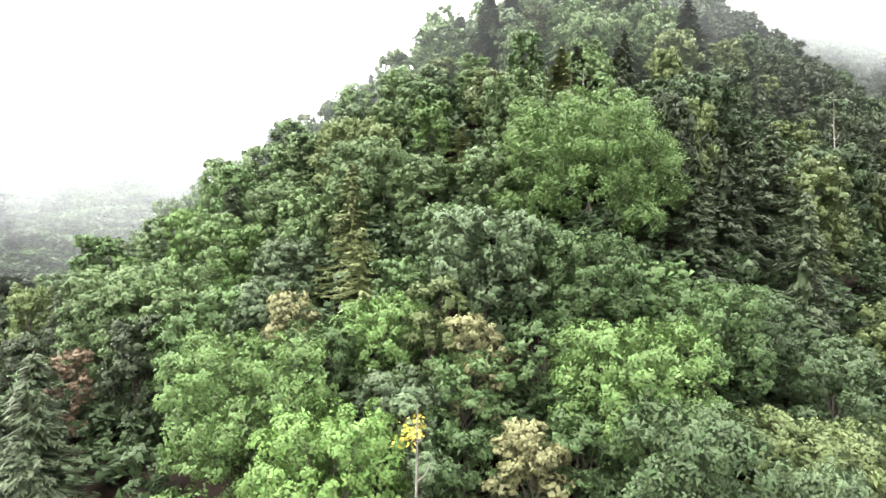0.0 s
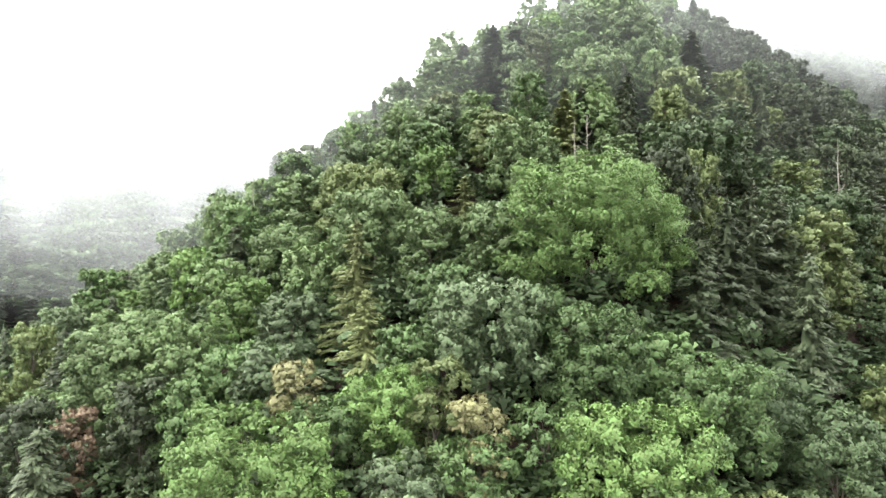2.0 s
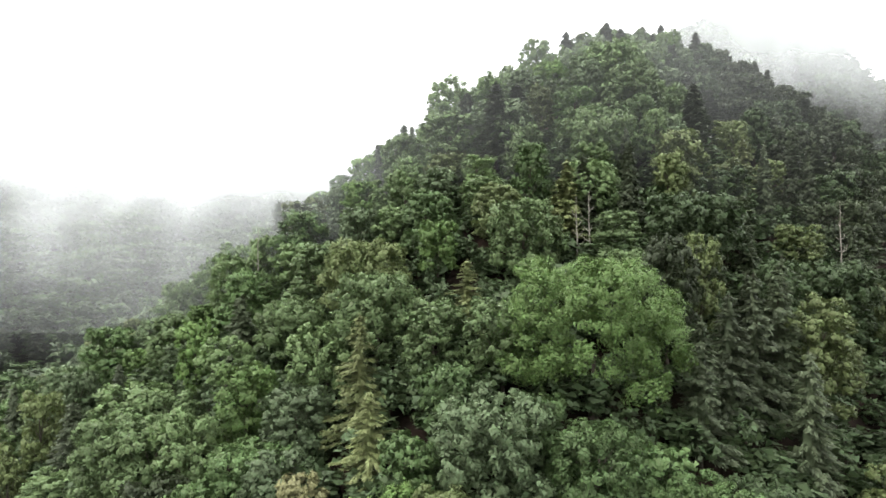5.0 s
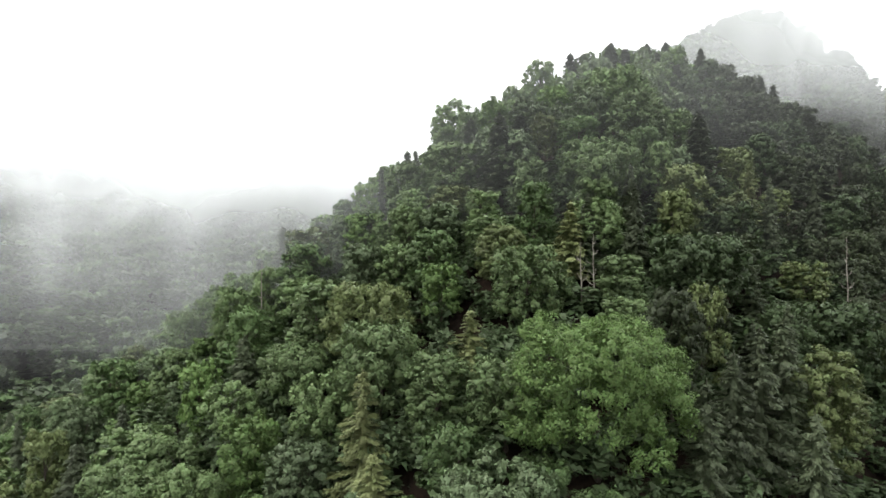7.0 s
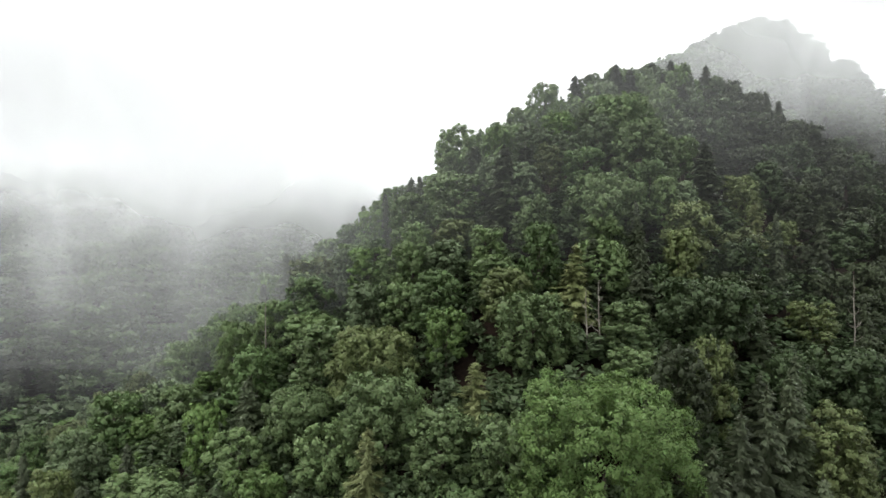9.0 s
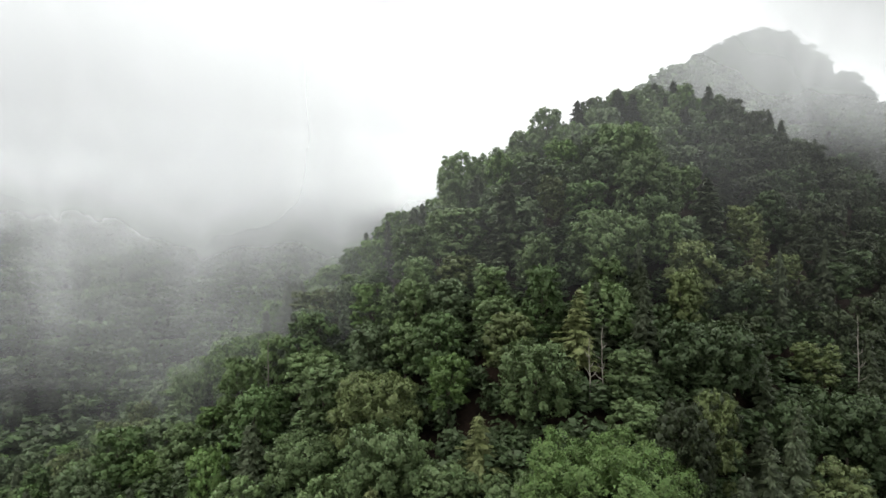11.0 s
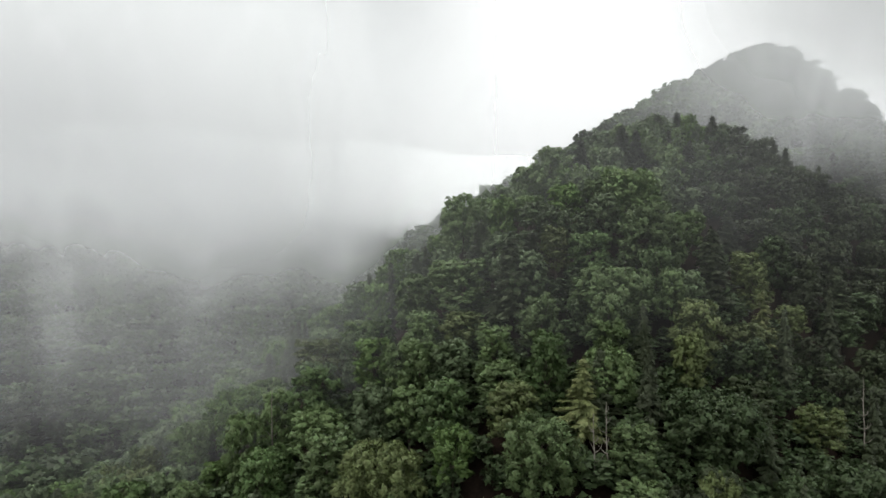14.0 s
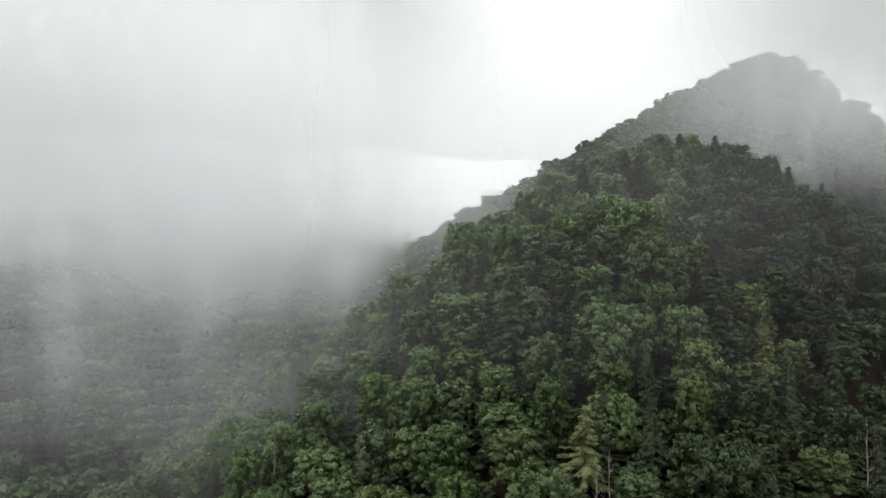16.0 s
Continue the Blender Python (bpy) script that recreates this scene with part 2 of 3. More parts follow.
def fir_parts(rng, leaf, gappy=0.0, uneven=0.25):
    """Trunk, branches and needle sprays of a conifer, 12 m high and 5.2 m wide; uneven: how ragged its outline is."""
    zs = np.linspace(-0.8, TALL, 8)
    path = np.column_stack([rng.normal(0, 0.03, (8, 2)), zs])
    trunk = tube(path, np.linspace(0.2, 0.02, 8), 7)
    limbs, at, out, ways, soft = [], [], [], [], []
    step = max(0.40, leaf * 1.1)
    lumps = rng.uniform(1 - uneven, 1 + uneven, (9, 6))
    for z in np.arange(1.2, TALL - 0.15, step):
        h = z / TALL
        for k in range(8 if leaf < 0.4 else 6):
            if rng.random() < gappy:
                continue
            ang = rng.uniform(0, 2 * np.pi)
            reach = (2.6 * (1 - h) ** 0.78 * rng.uniform(0.65, 1.1) + 0.15) * lumps[int(h * 9), int(ang / 1.0473) % 6]
            way = np.array([math.cos(ang), math.sin(ang), 0.0])
            s = np.linspace(0.12, 1, max(3, int(reach / leaf * 3.0)))
            rise = z + reach * (0.16 * s - 0.46 * s**1.5 + 0.18 * s**4) + rng.normal(0, 0.08)
            line = way * (s * reach)[:, None] + np.column_stack([0 * s, 0 * s, rise])
            if k == 0 and z < TALL * 0.8:
                few = line[np.linspace(0, len(line) - 1, 3).astype(int)]
                limbs.append(tube(few, [0.045, 0.025, 0.008], 4))
            cross = np.array([-way[1], way[0], 0])
            m = len(s)
            for sgn in (-1, 0, 1):
                off = cross * sgn * (leaf * 0.75 * (1.15 - 0.7 * s))[:, None]
                at.append(line + off + rng.normal(0, 0.06, (m, 3)) - (0, 0, 0.07 * abs(sgn)))
                out.append(unit(np.array([0, 0, 1.0]) + way * 0.25 + cross * sgn * 0.35 + rng.normal(0, 0.3, (m, 3))))
                ways.append(unit(way + cross * sgn * 0.75 + rng.normal(0, 0.25, (m, 3))))
                soft.append(unit(np.array([0, 0, 0.7]) + way * 0.6 + cross * sgn * 0.3 + rng.normal(0, 0.15, (m, 3))))
    tops = np.column_stack([rng.normal(0, 0.08, (12, 2)), rng.uniform(TALL * 0.93, TALL + 0.2, 12)])
    at.append(tops)
    out.append(unit(rng.normal(size=(12, 3)) * (1, 1, 0.5)))
    ways.append(np.tile((0.1, 0.1, 1.0), (12, 1)))
    soft.append(unit(rng.normal(size=(12, 3)) * 0.6 + (0, 0, 0.7)))
    at, out, ways, soft = (np.concatenate(v) for v in (at, out, ways, soft))
    parts = [sprays(rng, at, out, leaf * 1.8, 0.36, soft, ways, False)]
    # the shaded needles round the stem
    hs = np.linspace(0.12, 0.96, 9)
    v, f = tube(np.column_stack([0 * hs, 0 * hs, hs * TALL]), 0.5 * (1 - hs) ** 0.8 + 0.03, 6)
    v = v + rng.normal(0, 0.12, v.shape)
    parts.append((v, np.concatenate([f[:, [0, 1, 2]], f[:, [0, 2, 3]]]), unit(v * (1, 1, 0) + (0, 0, 0.4))))
    return trunk, limbs, joined(parts)


def part(name, mesh, parent, label=""):
    ob = new(name, mesh)
    ob.parent = parent
    if label:
        ob["label"] = label
    return ob


def tree_model(name, parts, leaves, bark, level):
    """A tree as an empty at its foot with trunk, crown and, where they can be told apart, each limb."""
    root = new(name)
    trunk, limbs, crown = parts
    if level == 0:
        part("trunk", mesh_from("trunk", *trunk, bark, True), root)
        for limb in limbs[-8:]:
            part("limb", mesh_from("limb", *limb, bark, True), root)
    else:
        part("trunk", mesh_from("trunk", *joined([trunk] + limbs[::2]), bark, True), root)
    part("crown", mesh_from("crown", crown[0], crown[1], leaves, True, crown[2]), root)
    return root


FINE = (0.18, 0.25, 0.36)  # metres of a leaf spray, by distance
NEEDLES = (0.19, 0.22, 0.34)
LOW = 0.55
rng = np.random.default_rng(7)
MODELS = {}
FLAT = {style: [broad_parts(rng, style, LOW, 1.0)[2] for _ in range(3)] for style in STYLE}
FLAT["fir"] = [fir_parts(rng, 0.50)[2] for _ in range(2)]


def make_tree(style, level, tall=TALL, wide=WIDE):
    if style == "fir":
        return tree_model("fir_tree", fir_parts(rng, NEEDLES[level]), NEEDLE, BARK, level)
    if style == "larch":
        return tree_model("larch_tree", fir_parts(rng, NEEDLES[level], 0.2, 0.5), NEEDLE, BARK, level)
    return tree_model("broadleaf_tree", broad_parts(rng, style, FINE[level], 1.0, tall, wide), LEAF, BARK, level)


SAID = {
    GREEN: "mid-green leaves", BRIGHT: "fresh bright green leaves", DEEP: "dense deep green leaves",
    GREY: "fine grey-green leaves", STRAW: "pale straw-coloured flowering tops", RUST: "withered rust-brown leaves",
    OLIVE: "yellowish olive-green leaves", LIME: "lime-green young leaves", FIR: "drooping dark needle branches",
    SHADE_GREEN: "dull green leaves darkened as shade", FRESH: "soft light green leaves", LARCH: "sparse yellow-green branches",
}
SHAPE = {"dome": "round-crowned broadleaf tree", "layered": "layered broadleaf tree", "airy": "thin-crowned broadleaf tree",
         "tall": "tall broadleaf tree", "fir": "conical fir", "larch": "slender gappy larch"}
PLANTED = []


def plant(style, x, y, top, radius, tone, own=True):
    """Plants a tree with its foot on the ground, its tip at height top and its crown of that radius."""
    z = float(ground_at(x, y))
    level = 0 if y < 46 else 1 if y < 76 else 2
    if radius > 8:
        level = 0
    conifer = style in ("fir", "larch")
    if conifer and y > 110:
        radius *= 1.6
    tall = min(max(4.0, top - z), 18.0 if not conifer or y < 110 else 14.0)
    if own and not conifer:
        model = make_tree(style, level, tall, radius)
        model.matrix_basis = pose(x, y, z)
    else:
        width = 2.6 if conifer else WIDE
        m = pose(x, y, z, 0, 0, rng.uniform(0, 360)) @ Matrix.Diagonal((radius / width, radius / width, tall / TALL, 1))
        models = MODELS.setdefault((style, level), [])
        if len(models) < 3:
            model = make_tree(style, level)
            models.append(model)
            model.matrix_basis = m
        else:
            model = models[rng.integers(3)]
            copy = copy_thing(model, Matrix())
            copy.matrix_basis = m
            model = copy
    shade = rng.uniform(0.75, 1.28)
    for o in model.children:
        if o.name.startswith("crown"):
            o.color = (*(min(1, c * shade) for c in tone), 1)
    where = " on the steep slope" if y < 90 else " near the ridge"
    tagged(model, SHAPE[style] + " with " + SAID[tone] + where, "tree", "trees of the wooded spur")
    PLANTED.append((x, y, radius))
    return model


# Trees of the lower slope, nearest first
# Crowns on the right in a dark tone carry that flank's shade.
plant("dome", -5.7, 30.5, 21.8, 4.6, LIME)
plant("airy", -1.6, 31.5, 22.5, 1.6, GREY)
plant("layered", 4.8, 32.5, 20.6, 2.6, STRAW)
plant("dome", 23, 36, 19.6, 5.0, OLIVE)
plant("dome", 12.5, 37.5, 25.2, 5.4, BRIGHT)
plant("dome", -12, 36.5, 24.4, 5.4, BRIGHT)
plant("layered", 1.5, 37, 23.5, 3.4, GREEN)
plant("layered", 6.8, 40, 25.2, 3.0, GREEN)
plant("layered", -0.5, 41, 28.2, 2.4, OLIVE)
plant("layered", 2.0, 38.8, 25.8, 2.6, STRAW)
plant("dome", -4.5, 43, 26.6, 3.6, BRIGHT)
plant("airy", -2.2, 36.5, 22.5, 3.0, GREY)
plant("dome", 19.5, 43, 27.6, 4.2, GREEN)
plant("dome", 24, 45, 26.6, 3.8, DEEP)
plant("airy", 3.3, 46, 33.4, 5.0, GREY)
plant("dome", 11.5, 45, 31.4, 4.2, GREEN)
plant("layered", -11.8, 46.5, 26.6, 2.6, STRAW)
plant("tall", -36, 50, 23.0, 3.2, SHADE_GREEN)
plant("fir", -29.5, 42, 22.8, 4.6, FIR)
plant("layered", -34.5, 54, 21.0, 2.2, RUST)
plant("dome", 31, 48, 22.8, 4.0, DEEP)
plant("dome", -18, 54, 26.6, 4.6, GREEN)
plant("dome", 13.6, 55, 44.0, 8.6, BRIGHT)
plant("fir", 23, 53, 38.6, 3.2, FIR)
plant("fir", 27.5, 57, 40.5, 3.6, FIR)
plant("larch", 31.5, 60, 42.5, 3.8, FIR)
plant("fir", 35, 62, 43.0, 3.8, FIR)
plant("fir", 33.5, 54, 35.5, 3.4, FIR)
plant("tall", 39.5, 62, 40.0, 4.0, OLIVE)
plant("dome", 5.2, 57, 40.0, 4.0, FRESH)
plant("larch", -9.0, 58, 38.4, 3.1, LARCH)
plant("larch", -7.3, 52.5, 32.0, 3.2, LARCH)
plant("tall", -31, 60, 27.0, 4.2, FRESH)
plant("tall", -36, 61, 27.6, 4.2, FRESH)
plant("dome", -22, 62, 32.8, 3.4, BRIGHT)
plant("dome", -8.4, 66, 42.2, 5.2, FRESH)
plant("larch", 2.0, 65, 43.8, 3.2, LARCH)
plant("dome", 9.2, 71, 51.0, 4.6, FRESH)
plant("dome", -11, 74, 46.2, 5.6, OLIVE)
plant("dome", -20, 74, 38.4, 5.0, FRESH)
plant("tall", -14, 66, 36.5, 4.4, FRESH)
plant("dome", 32.5, 78, 52.4, 6.6, DEEP)
plant("layered", -15.5, 58, 31.0, 3.8, GREY)
plant("dome", -27, 52, 24.0, 3.4, SHADE_GREEN)
plant("tall", -22.5, 50.5, 24.5, 3.0, GREEN)
plant("layered", -15, 50, 27.6, 3.0, GREY)
plant("tall", -26, 57, 29.0, 3.6, FRESH)
plant("dome", 27, 40, 22.8, 3.6, DEEP)
plant("layered", 17, 47, 29.0, 3.0, GREEN)
plant("layered", 8.2, 34, 20.4, 3.0, GREEN)
plant("dome", 0.8, 33.5, 19.8, 2.4, GREEN)
plant("dome", -8.5, 41.5, 25.0, 2.8, GREEN)
plant("tall", -3.5, 48, 29.5, 2.8, GREEN)
plant("tall", 0.0, 54, 34.0, 3.0, GREEN)
plant("dome", 7.5, 49.5, 32.5, 3.0, GREEN)
# Trees of the upper slope
plant("dome", 51, 78, 43.4, 5.0, DEEP)
plant("tall", 24.5, 97, 68.6, 6.4, FRESH)
plant("tall", 20, 82, 57.5, 4.0, FRESH)
plant("larch", 15.8, 78, 57.0, 3.4, LARCH)
plant("fir", 18.5, 80, 58.0, 3.0, FIR)
plant("tall", 10, 103, 71.4, 5.0, GREY)
plant("fir", 44.5, 106, 75.4, 4.6, FIR)
plant("fir", 8, 100, 74.0, 4.6, FIR)
plant("fir", 12, 103, 74.5, 4.4, FIR)
plant("tall", 34, 108, 80.2, 5.4, FRESH)
plant("dome", 33.4, 118, 87.6, 5.4, FRESH)
plant("fir", -36, 122, 58.6, 2.4, FIR)
plant("fir", -9.3, 118, 73.4, 2.2, FIR)
plant("dome", 0, 131, 83.6, 5.4, FRESH)
plant("fir", 28, 139, 99.5, 2.6, FIR)
plant("fir", 39, 144, 101.8, 2.8, FIR)
plant("fir", 43, 146, 101.0, 2.6, FIR)
plant("fir", 55, 166, 112.0, 2.8, FIR)
plant("fir", 61, 168, 112.0, 2.4, FIR)
plant("fir", 74, 175, 111.0, 2.4, FIR)
plant("fir", 102, 187, 107.0, 2.4, FIR)
plant("dome", 21, 141, 96.0, 4.4, FRESH)


def snag(x, y, top, lean, boughs, label, leafy=None):
    """A bare pale trunk with broken boughs."""
    z = float(ground_at(x, y))
    tall = top - z
    root = new("dead_tree")
    root.matrix_basis = pose(x, y, z, 0, lean, rng.uniform(0, 360))
    zs = np.linspace(-0.5, tall, 9)
    path = np.column_stack([rng.normal(0, 0.07, (9, 2)).cumsum(0), zs])
    part("trunk", mesh_from("trunk", *tube(path, np.linspace(0.13, 0.03, 9), 8), PALE_BARK, True), root)
    for i in range(boughs):
        h = rng.uniform(0.4, 0.95)
        start = path[int(h * 8)]
        a = rng.uniform(0, 2 * np.pi)
        reach = rng.uniform(0.8, 2.4) * (1.25 - h)
        knee = start + np.array([math.cos(a) * reach * 0.5, math.sin(a) * reach * 0.5, reach * 0.25])
        tip = knee + np.array([math.cos(a + 0.5) * reach * 0.5, math.sin(a + 0.5) * reach * 0.5, reach * 0.6])
        part("limb", mesh_from("limb", *tube([start, knee, tip], [0.055, 0.035, 0.01], 5), PALE_BARK, True), root)
        if leafy and i < 2:
            n = 60
            leaves = sprays(rng, tip + rng.normal(0, 0.3, (n, 3)), unit(rng.normal(size=(n, 3)) + (0, 0, 0.6)), 0.2)
            tuft = part("leaf_tuft", mesh_from("leaf_tuft", leaves[0], leaves[1], LEAF, True, leaves[2]), root, "last yellow leaves")
            tuft.color = (*leafy, 1)
            tagged(tuft, kind="stuff")
    return tagged(root, label, "tree", "dead trees of the wooded spur")


snag(16.0, 72, 51.5, 2, 9, "bare pale dead trunk standing among green trees")
snag(17.6, 73, 52.5, -1, 7, "bare pale dead trunk standing among green trees")
snag(-1.4, 28.6, 22.6, 3, 7, "thin half-dead pale tree with a few yellow leaves", (0.36, 0.30, 0.03))
snag(59.6, 88, 52.5, 4, 11, "forked bleached dead treetop rising over dark trees")
snag(-31.5, 95, 48.5, 0, 8, "thin grey dead trunk on the flank")

# The wood between them
wood = {"broad": [], "fir": []}
things = 0
rng = np.random.default_rng(21)
spots = []
for yy in np.arange(18, 232, 2.6):
    for xx in np.arange(-0.85 * yy - 14, 0.85 * yy + 14, 2.6):
        spots.append((yy + rng.uniform(-6, 6), xx + rng.uniform(-1.3, 1.3), yy + rng.uniform(-1.3, 1.3)))
for _, x, y in sorted(spots):
    if float(ground_at(x, y)) < -8 or (x < -60 and y > 150):
        continue
    radius = rng.uniform(2.6, 4.2) if rng.random() < 0.75 else rng.uniform(4.2, 5.4)
    if any(math.hypot(x - a, y - b) < 0.80 * (radius + r) for a, b, r in PLANTED[-400:] + PLANTED[:70] if abs(x - a) < 14 and abs(y - b) < 14):
        continue
    if (x < -17 and y < 44) or (x < -19 and y < 49 and x > -31) or (13 < x < 20 and 63 < y < 75):
        continue
    top = float(canopy(x, y)) + rng.normal(-1.4, 1.7)
    if y < 28:
        top -= 2.0
    firry = math.sin(x * 0.07 + 2.0) * math.cos(y * 0.06 - 1.0) + (0.5 if 22 < x < 60 and 50 < y < 85 else 0)
    pick = rng.random()
    if pick < (0.40 if firry > 0.55 else 0.07):
        style, tone = "fir", FIR
        radius, top = radius * 0.8, top + 1.5
    elif pick > 0.975:
        style, tone = "larch", LARCH
        radius, top = radius * 0.75, top + 1.0
    else:
        style = ("dome", "dome", "layered", "airy", "tall", "tall")[rng.integers(6)]
        # Right flank: darker species, with its shade also put into the leaf tones.
        tone = ((GREEN, GREEN, DEEP, GREY, GREEN, OLIVE, BRIGHT) if y < 56 and x < 22 else (FRESH, FRESH, GREEN, GREY, FRESH, OLIVE, BRIGHT) if x < 22 + max(0, y - 70) * 0.55 else (SHADE_GREEN, DEEP, SHADE_GREEN, SHADE_GREEN, DEEP, OLIVE, SHADE_GREEN))[rng.integers(7)]
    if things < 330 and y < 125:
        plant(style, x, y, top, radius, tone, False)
        things += 1
    else:
        wood["fir" if style in ("fir", "larch") else "broad"].append((style if style != "larch" else "fir", x, y, top, radius))
        PLANTED.append((x, y, radius))


def woods(name, trees, leaves, tone, label, flats):
    """Far trees that nobody could count, in one mesh."""
    pieces = []
    for style, x, y, top, radius in trees:
        v, f, soft = flats[style][rng.integers(len(flats[style]))]
        a = rng.uniform(0, 2 * np.pi)
        z = float(ground_at(x, y))
        top = min(top, z + 14.5)
        w = radius / (2.6 if style == "fir" else WIDE)
        c, s = math.cos(a) * w, math.sin(a) * w
        pieces.append((v @ np.array([[c, s, 0], [-s, c, 0], [0, 0, max(2.0, top - z) / TALL]]) + (x, y, z), f, unit(soft @ np.array([[c, s, 0], [-s, c, 0], [0, 0, w]]))))
    verts, faces, soft = joined(pieces)
    ob = new(name, mesh_from(name, verts, faces, leaves, True, soft))
    ob.color = (*tone, 1)
    return tagged(ob, label, "woods", kind="stuff")


# Split at the crest: the right side's tones have its shade painted in.
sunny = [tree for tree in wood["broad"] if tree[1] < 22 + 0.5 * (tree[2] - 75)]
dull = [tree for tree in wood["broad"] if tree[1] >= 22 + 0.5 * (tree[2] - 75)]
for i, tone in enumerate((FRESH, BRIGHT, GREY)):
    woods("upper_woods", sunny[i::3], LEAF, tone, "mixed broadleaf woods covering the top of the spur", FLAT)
for i, tone in enumerate((DEEP, SHADE_GREEN, SHADE_GREEN)):
    woods("upper_woods", dull[i::3], LEAF, tone, "broadleaf woods darkened as shade on the far side of the spur", FLAT)
woods("fir_woods", wood["fir"], NEEDLE, FIR, "dark firs scattered through the upper woods", FLAT)

# Shrubs added to close the gaps; their dark tone stands in for shade.
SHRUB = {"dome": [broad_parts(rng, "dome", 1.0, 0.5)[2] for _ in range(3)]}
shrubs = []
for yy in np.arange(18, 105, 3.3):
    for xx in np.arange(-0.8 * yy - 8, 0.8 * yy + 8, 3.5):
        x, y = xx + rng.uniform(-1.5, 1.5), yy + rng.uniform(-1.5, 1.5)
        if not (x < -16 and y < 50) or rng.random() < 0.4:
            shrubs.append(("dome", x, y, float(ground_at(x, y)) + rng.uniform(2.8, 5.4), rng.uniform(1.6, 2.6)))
woods("undergrowth", shrubs, LEAF, DEEP, "leafy undergrowth filling the gaps between trunks, darkened as shade", SHRUB)

far = [[], [], []]
FAR = {"dome": [broad_parts(rng, "dome", 1.3, 0.9)[2] for _ in range(3)], "fir": [fir_parts(rng, 1.0)[2] for _ in range(2)]}
for yy in np.arange(100, 470, 8.2):
    for xx in np.arange(-0.85 * yy - 10, 0.85 * yy + 10, 8.2):
        x, y = xx + rng.uniform(-2.6, 2.6), yy + rng.uniform(-2.6, 2.6)
        if not (y > 230 or (x < -60 and y > 150)) :
            continue
        high = float(canopy(x, y))
        if high < 7.5 and y > 260:
            continue
        kind = "fir" if rng.random() < 0.12 else "dome"
        group = 2 if kind == "fir" else int(rng.integers(2))
        far[group].append((kind, x, y, high + rng.normal(-1, 1.4), rng.uniform(3.8, 6.4) * (0.7 if kind == "fir" else 1)))
for trees, tone in zip(far, (GREEN, DEEP, FIR)):
    woods("far_woods", trees, LEAF, tone, "dense woods on the misty hillsides across the valley", FAR)


# ---- mist ----
def mist_material(name, low, high, top, amount, scale, ragged, fade=None, floor=0.0, wisps=0.0):
    """Thin cloud: thickens between two heights, thins out again at its top, torn by slow noise; lit by the sky from above."""
    mat, nodes, links, node = material(name)
    geo = node("NewGeometry")
    xyz = node("SeparateXYZ", [("Vector", geo.outputs["Position"])])
    mapping = node("Mapping", [("Vector", geo.outputs["Position"])])
    mapping.inputs["Scale"].default_value = (1.0, 1.0, 0.45)
    mapping.inputs["Rotation"].default_value = (0, -0.35, 0)
    torn = node("TexNoise", [("Vector", mapping.outputs[0])], Scale=scale, Detail=4.0, Roughness=0.5, Distortion=0.6)
    shift = math_node(node, "MULTIPLY", math_node(node, "SUBTRACT", torn.outputs["Fac"], 0.5), ragged)
    level = math_node(node, "ADD", xyz.outputs["Z"], shift)

    def ramp(value, a, b, lo, hi):
        n = node("MapRange", [("Value", value)])
        n.interpolation_type = "SMOOTHSTEP"
        for key, v in zip(("From Min", "From Max", "To Min", "To Max"), (a, b, lo, hi)):
            n.inputs[key].default_value = v
        return n.outputs[0]

    thick = ramp(level, low, high, floor, amount)
    if wisps:
        tall = node("Mapping", [("Vector", geo.outputs["Position"])])
        tall.inputs["Scale"].default_value = (1.0, 0.7, 0.4)
        tall.inputs["Rotation"].default_value = (0, 0.35, 0)
        thin = node("TexNoise", [("Vector", tall.outputs[0])], Scale=scale * 1.5, Detail=4.0, Roughness=0.5, Distortion=0.7)
        drift = math_node(node, "MULTIPLY", ramp(thin.outputs["Fac"], 0.46, 0.76, 0.0, wisps), ramp(xyz.outputs["Z"], 28, 66, 0.0, 1.0))
        thick = math_node(node, "ADD", thick, drift)
    thick = math_node(node, "MINIMUM", math_node(node, "MULTIPLY", thick, ramp(xyz.outputs["Z"], top, top + 60, 1.0, 0.0)), 1.0)
    if fade:
        thick = math_node(node, "MULTIPLY", thick, ramp(xyz.outputs["X"], *fade))
    up = node("CombineXYZ", Y=-0.7, Z=0.7)
    down = node("CombineXYZ", Y=-0.7, Z=-0.7)
    front = node("BsdfDiffuse", [("Normal", up.outputs[0])])
    back = node("BsdfTranslucent", [("Normal", down.outputs[0])])
    front.inputs["Color"].default_value = (0.76, 0.78, 0.785, 1)
    back.inputs["Color"].default_value = (0.14, 0.14, 0.14, 1)
    lit = node("AddShader", [(0, front.outputs[0]), (1, back.outputs[0])])
    clear = node("BsdfTransparent")
    mix = node("MixShader", [(0, thick), (1, clear.outputs[0]), (2, lit.outputs[0])])
    node("OutputMaterial", [("Surface", mix.outputs[0])])
    return mat


def mist_bank(y, x0, x1, z0, z1, label, lean=0.0, **how):
    """A hanging layer of mist, gently waved; lean turns it along the hillside across the valley."""
    mx, mz, mf = grid(np.linspace(x0, x1, 40), np.linspace(z0, z1, 16))
    my = y + lean * mx + 5 * np.sin(mx * 0.03 + y) + 4 * np.sin(mz * 0.05 + mx * 0.012)
    ob = new("mist_bank", mesh_from("mist_bank", np.stack([mx, my, mz], 1), mf, mist_material("mist", **how), True))
    return tagged(ob, label, "mist", kind="stuff")


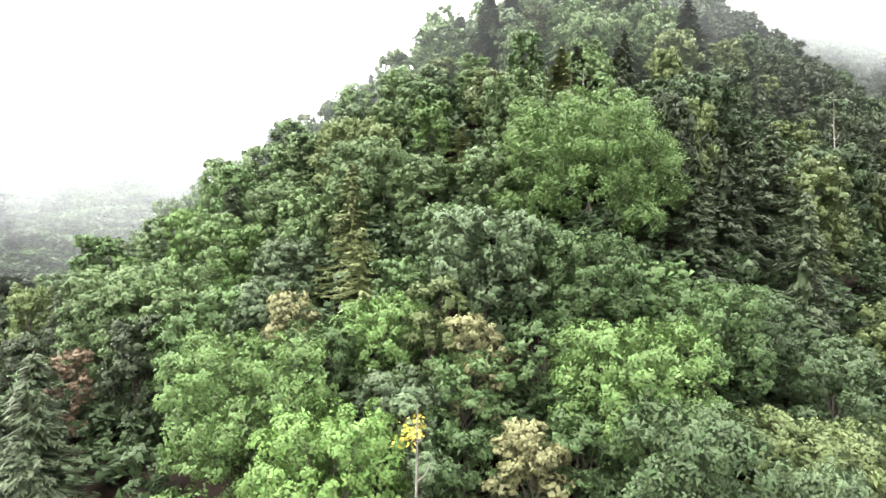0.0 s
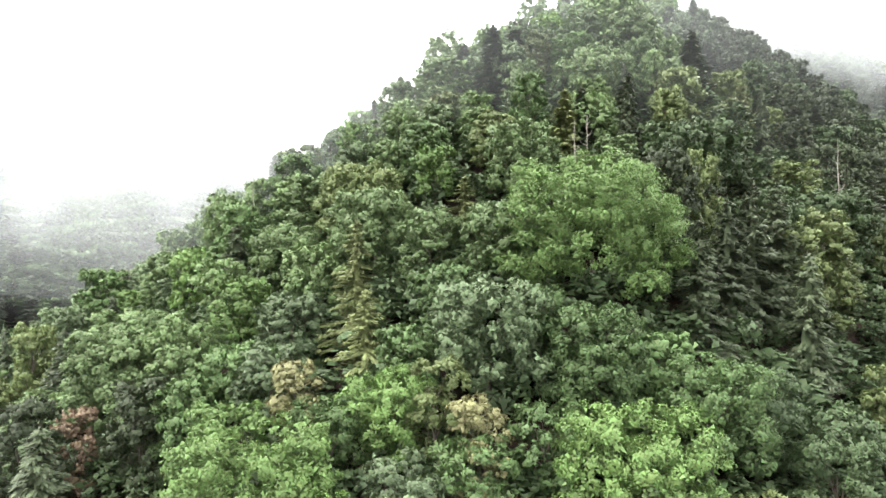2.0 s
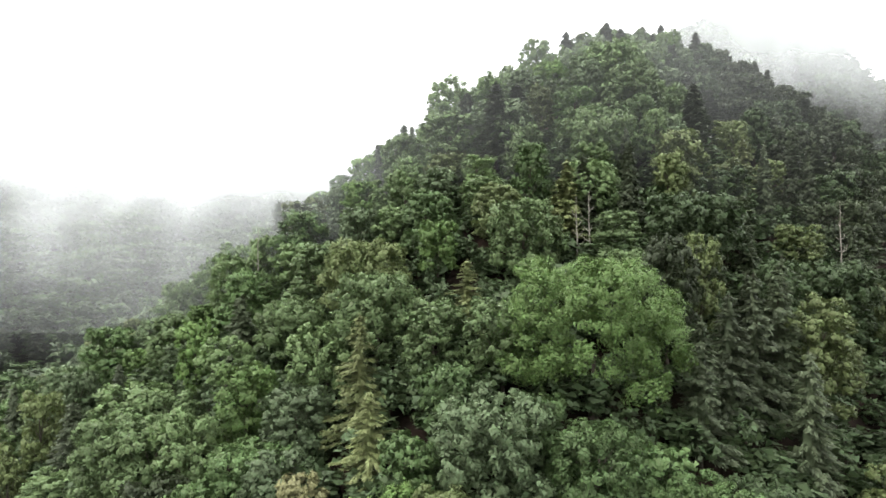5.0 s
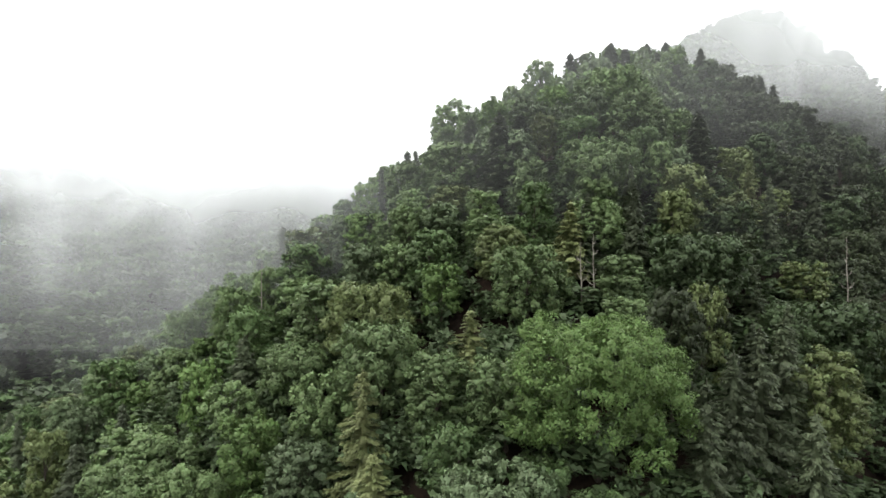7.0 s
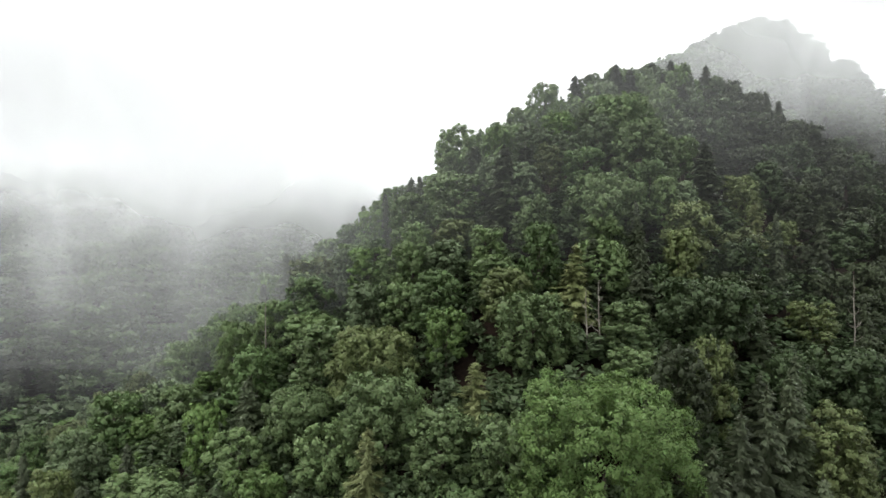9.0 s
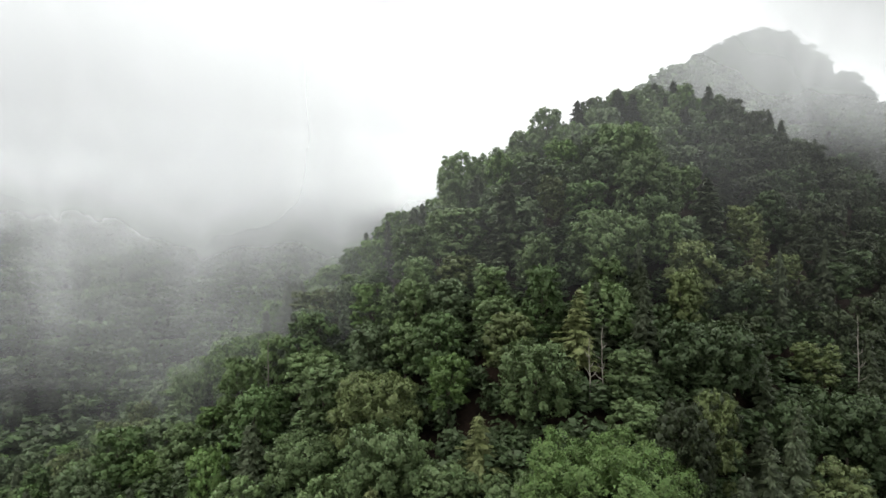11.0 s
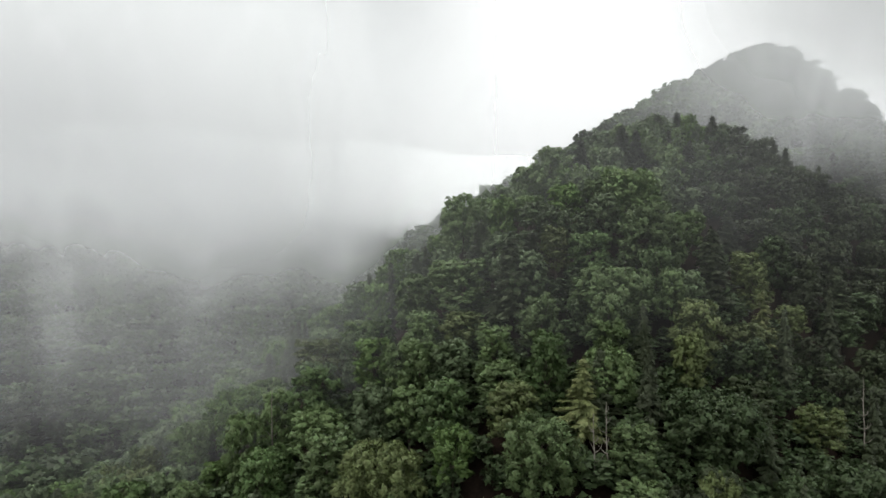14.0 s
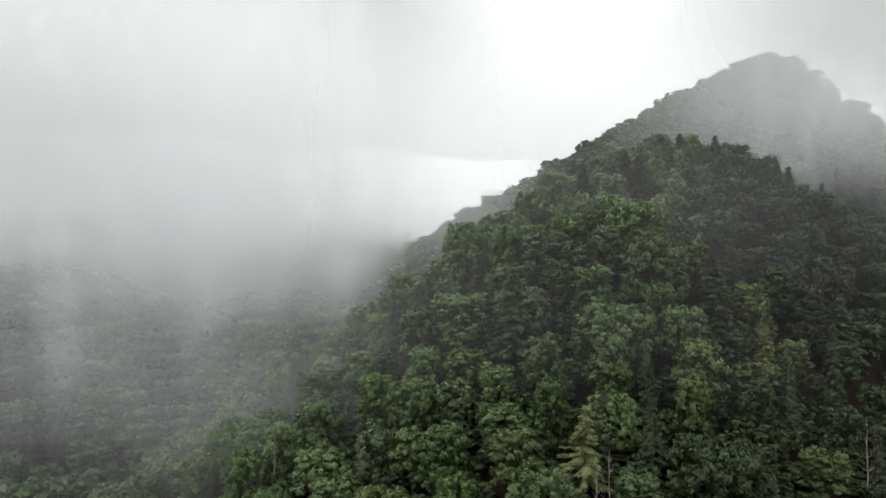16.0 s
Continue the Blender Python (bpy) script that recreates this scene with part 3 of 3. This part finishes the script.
def hill_mist(above, x0, x1, label, **how):
    """A layer of mist lying along the hillside across the valley, at that height over its tree tops."""
    mx, md, mf = grid(np.linspace(x0, x1, 50), np.linspace(-5, 300, 40))
    my = (md + 205 + 0.45 * mx) / 0.9
    mz = 10 + 0.47 * md + above + 3 * np.sin(mx * 0.04 + above) * np.cos(md * 0.03)
    ob = new("mist_bank", mesh_from("mist_bank", np.stack([mx, my, mz], 1), mf, mist_material("mist", **how), True))
    return tagged(ob, label, "mist", kind="stuff")


HAZE = "faint grey haze hanging in front of the spur"
CLOUD = "low white cloud drifting over the valley woods"
mist_bank(92, -200, 220, -10, 122, HAZE, low=35, high=80, top=60, amount=0.03, scale=0.02, ragged=30, fade=(15, 80, 1.0, 0.2))
mist_bank(128, -10, 200, -10, 145, HAZE, low=55, high=95, top=82, amount=0.045, scale=0.02, ragged=30, fade=(-10, 25, 0.0, 1.0))
mist_bank(100, -190, 28, -10, 108, HAZE, low=12, high=58, top=46, amount=0.07, scale=0.024, ragged=50, fade=(-60, 26, 1.0, 0.0), wisps=0.06)
mist_bank(118, -220, 28, -10, 112, HAZE, low=14, high=60, top=50, amount=0.10, scale=0.02, ragged=50, fade=(-60, 26, 1.0, 0.0), wisps=0.08)
mist_bank(180, -320, -10, -20, 215, CLOUD, lean=0.3, low=48, high=92, top=150, amount=0.5, scale=0.016, ragged=55, fade=(-75, -12, 1.0, 0.0), wisps=0.26)
mist_bank(215, -400, 52, -20, 225, CLOUD, lean=0.42, low=48, high=96, top=160, amount=0.70, scale=0.014, ragged=55, fade=(-40, 50, 1.0, 0.0), wisps=0.26)
hill_mist(14, -480, 110, CLOUD, low=60, high=112, top=200, amount=0.93, scale=0.014, ragged=45, fade=(-10, 110, 1.0, 0.0), floor=0.03, wisps=0.15)
mist_bank(203, 28, 330, 20, 262, CLOUD, low=84, high=162, top=200, amount=0.66, scale=0.02, ragged=40, fade=(30, 150, 0.0, 1.0), wisps=0.12)
mist_bank(216, 28, 360, 20, 272, CLOUD, low=88, high=160, top=210, amount=0.74, scale=0.016, ragged=40, fade=(30, 150, 0.0, 1.0))
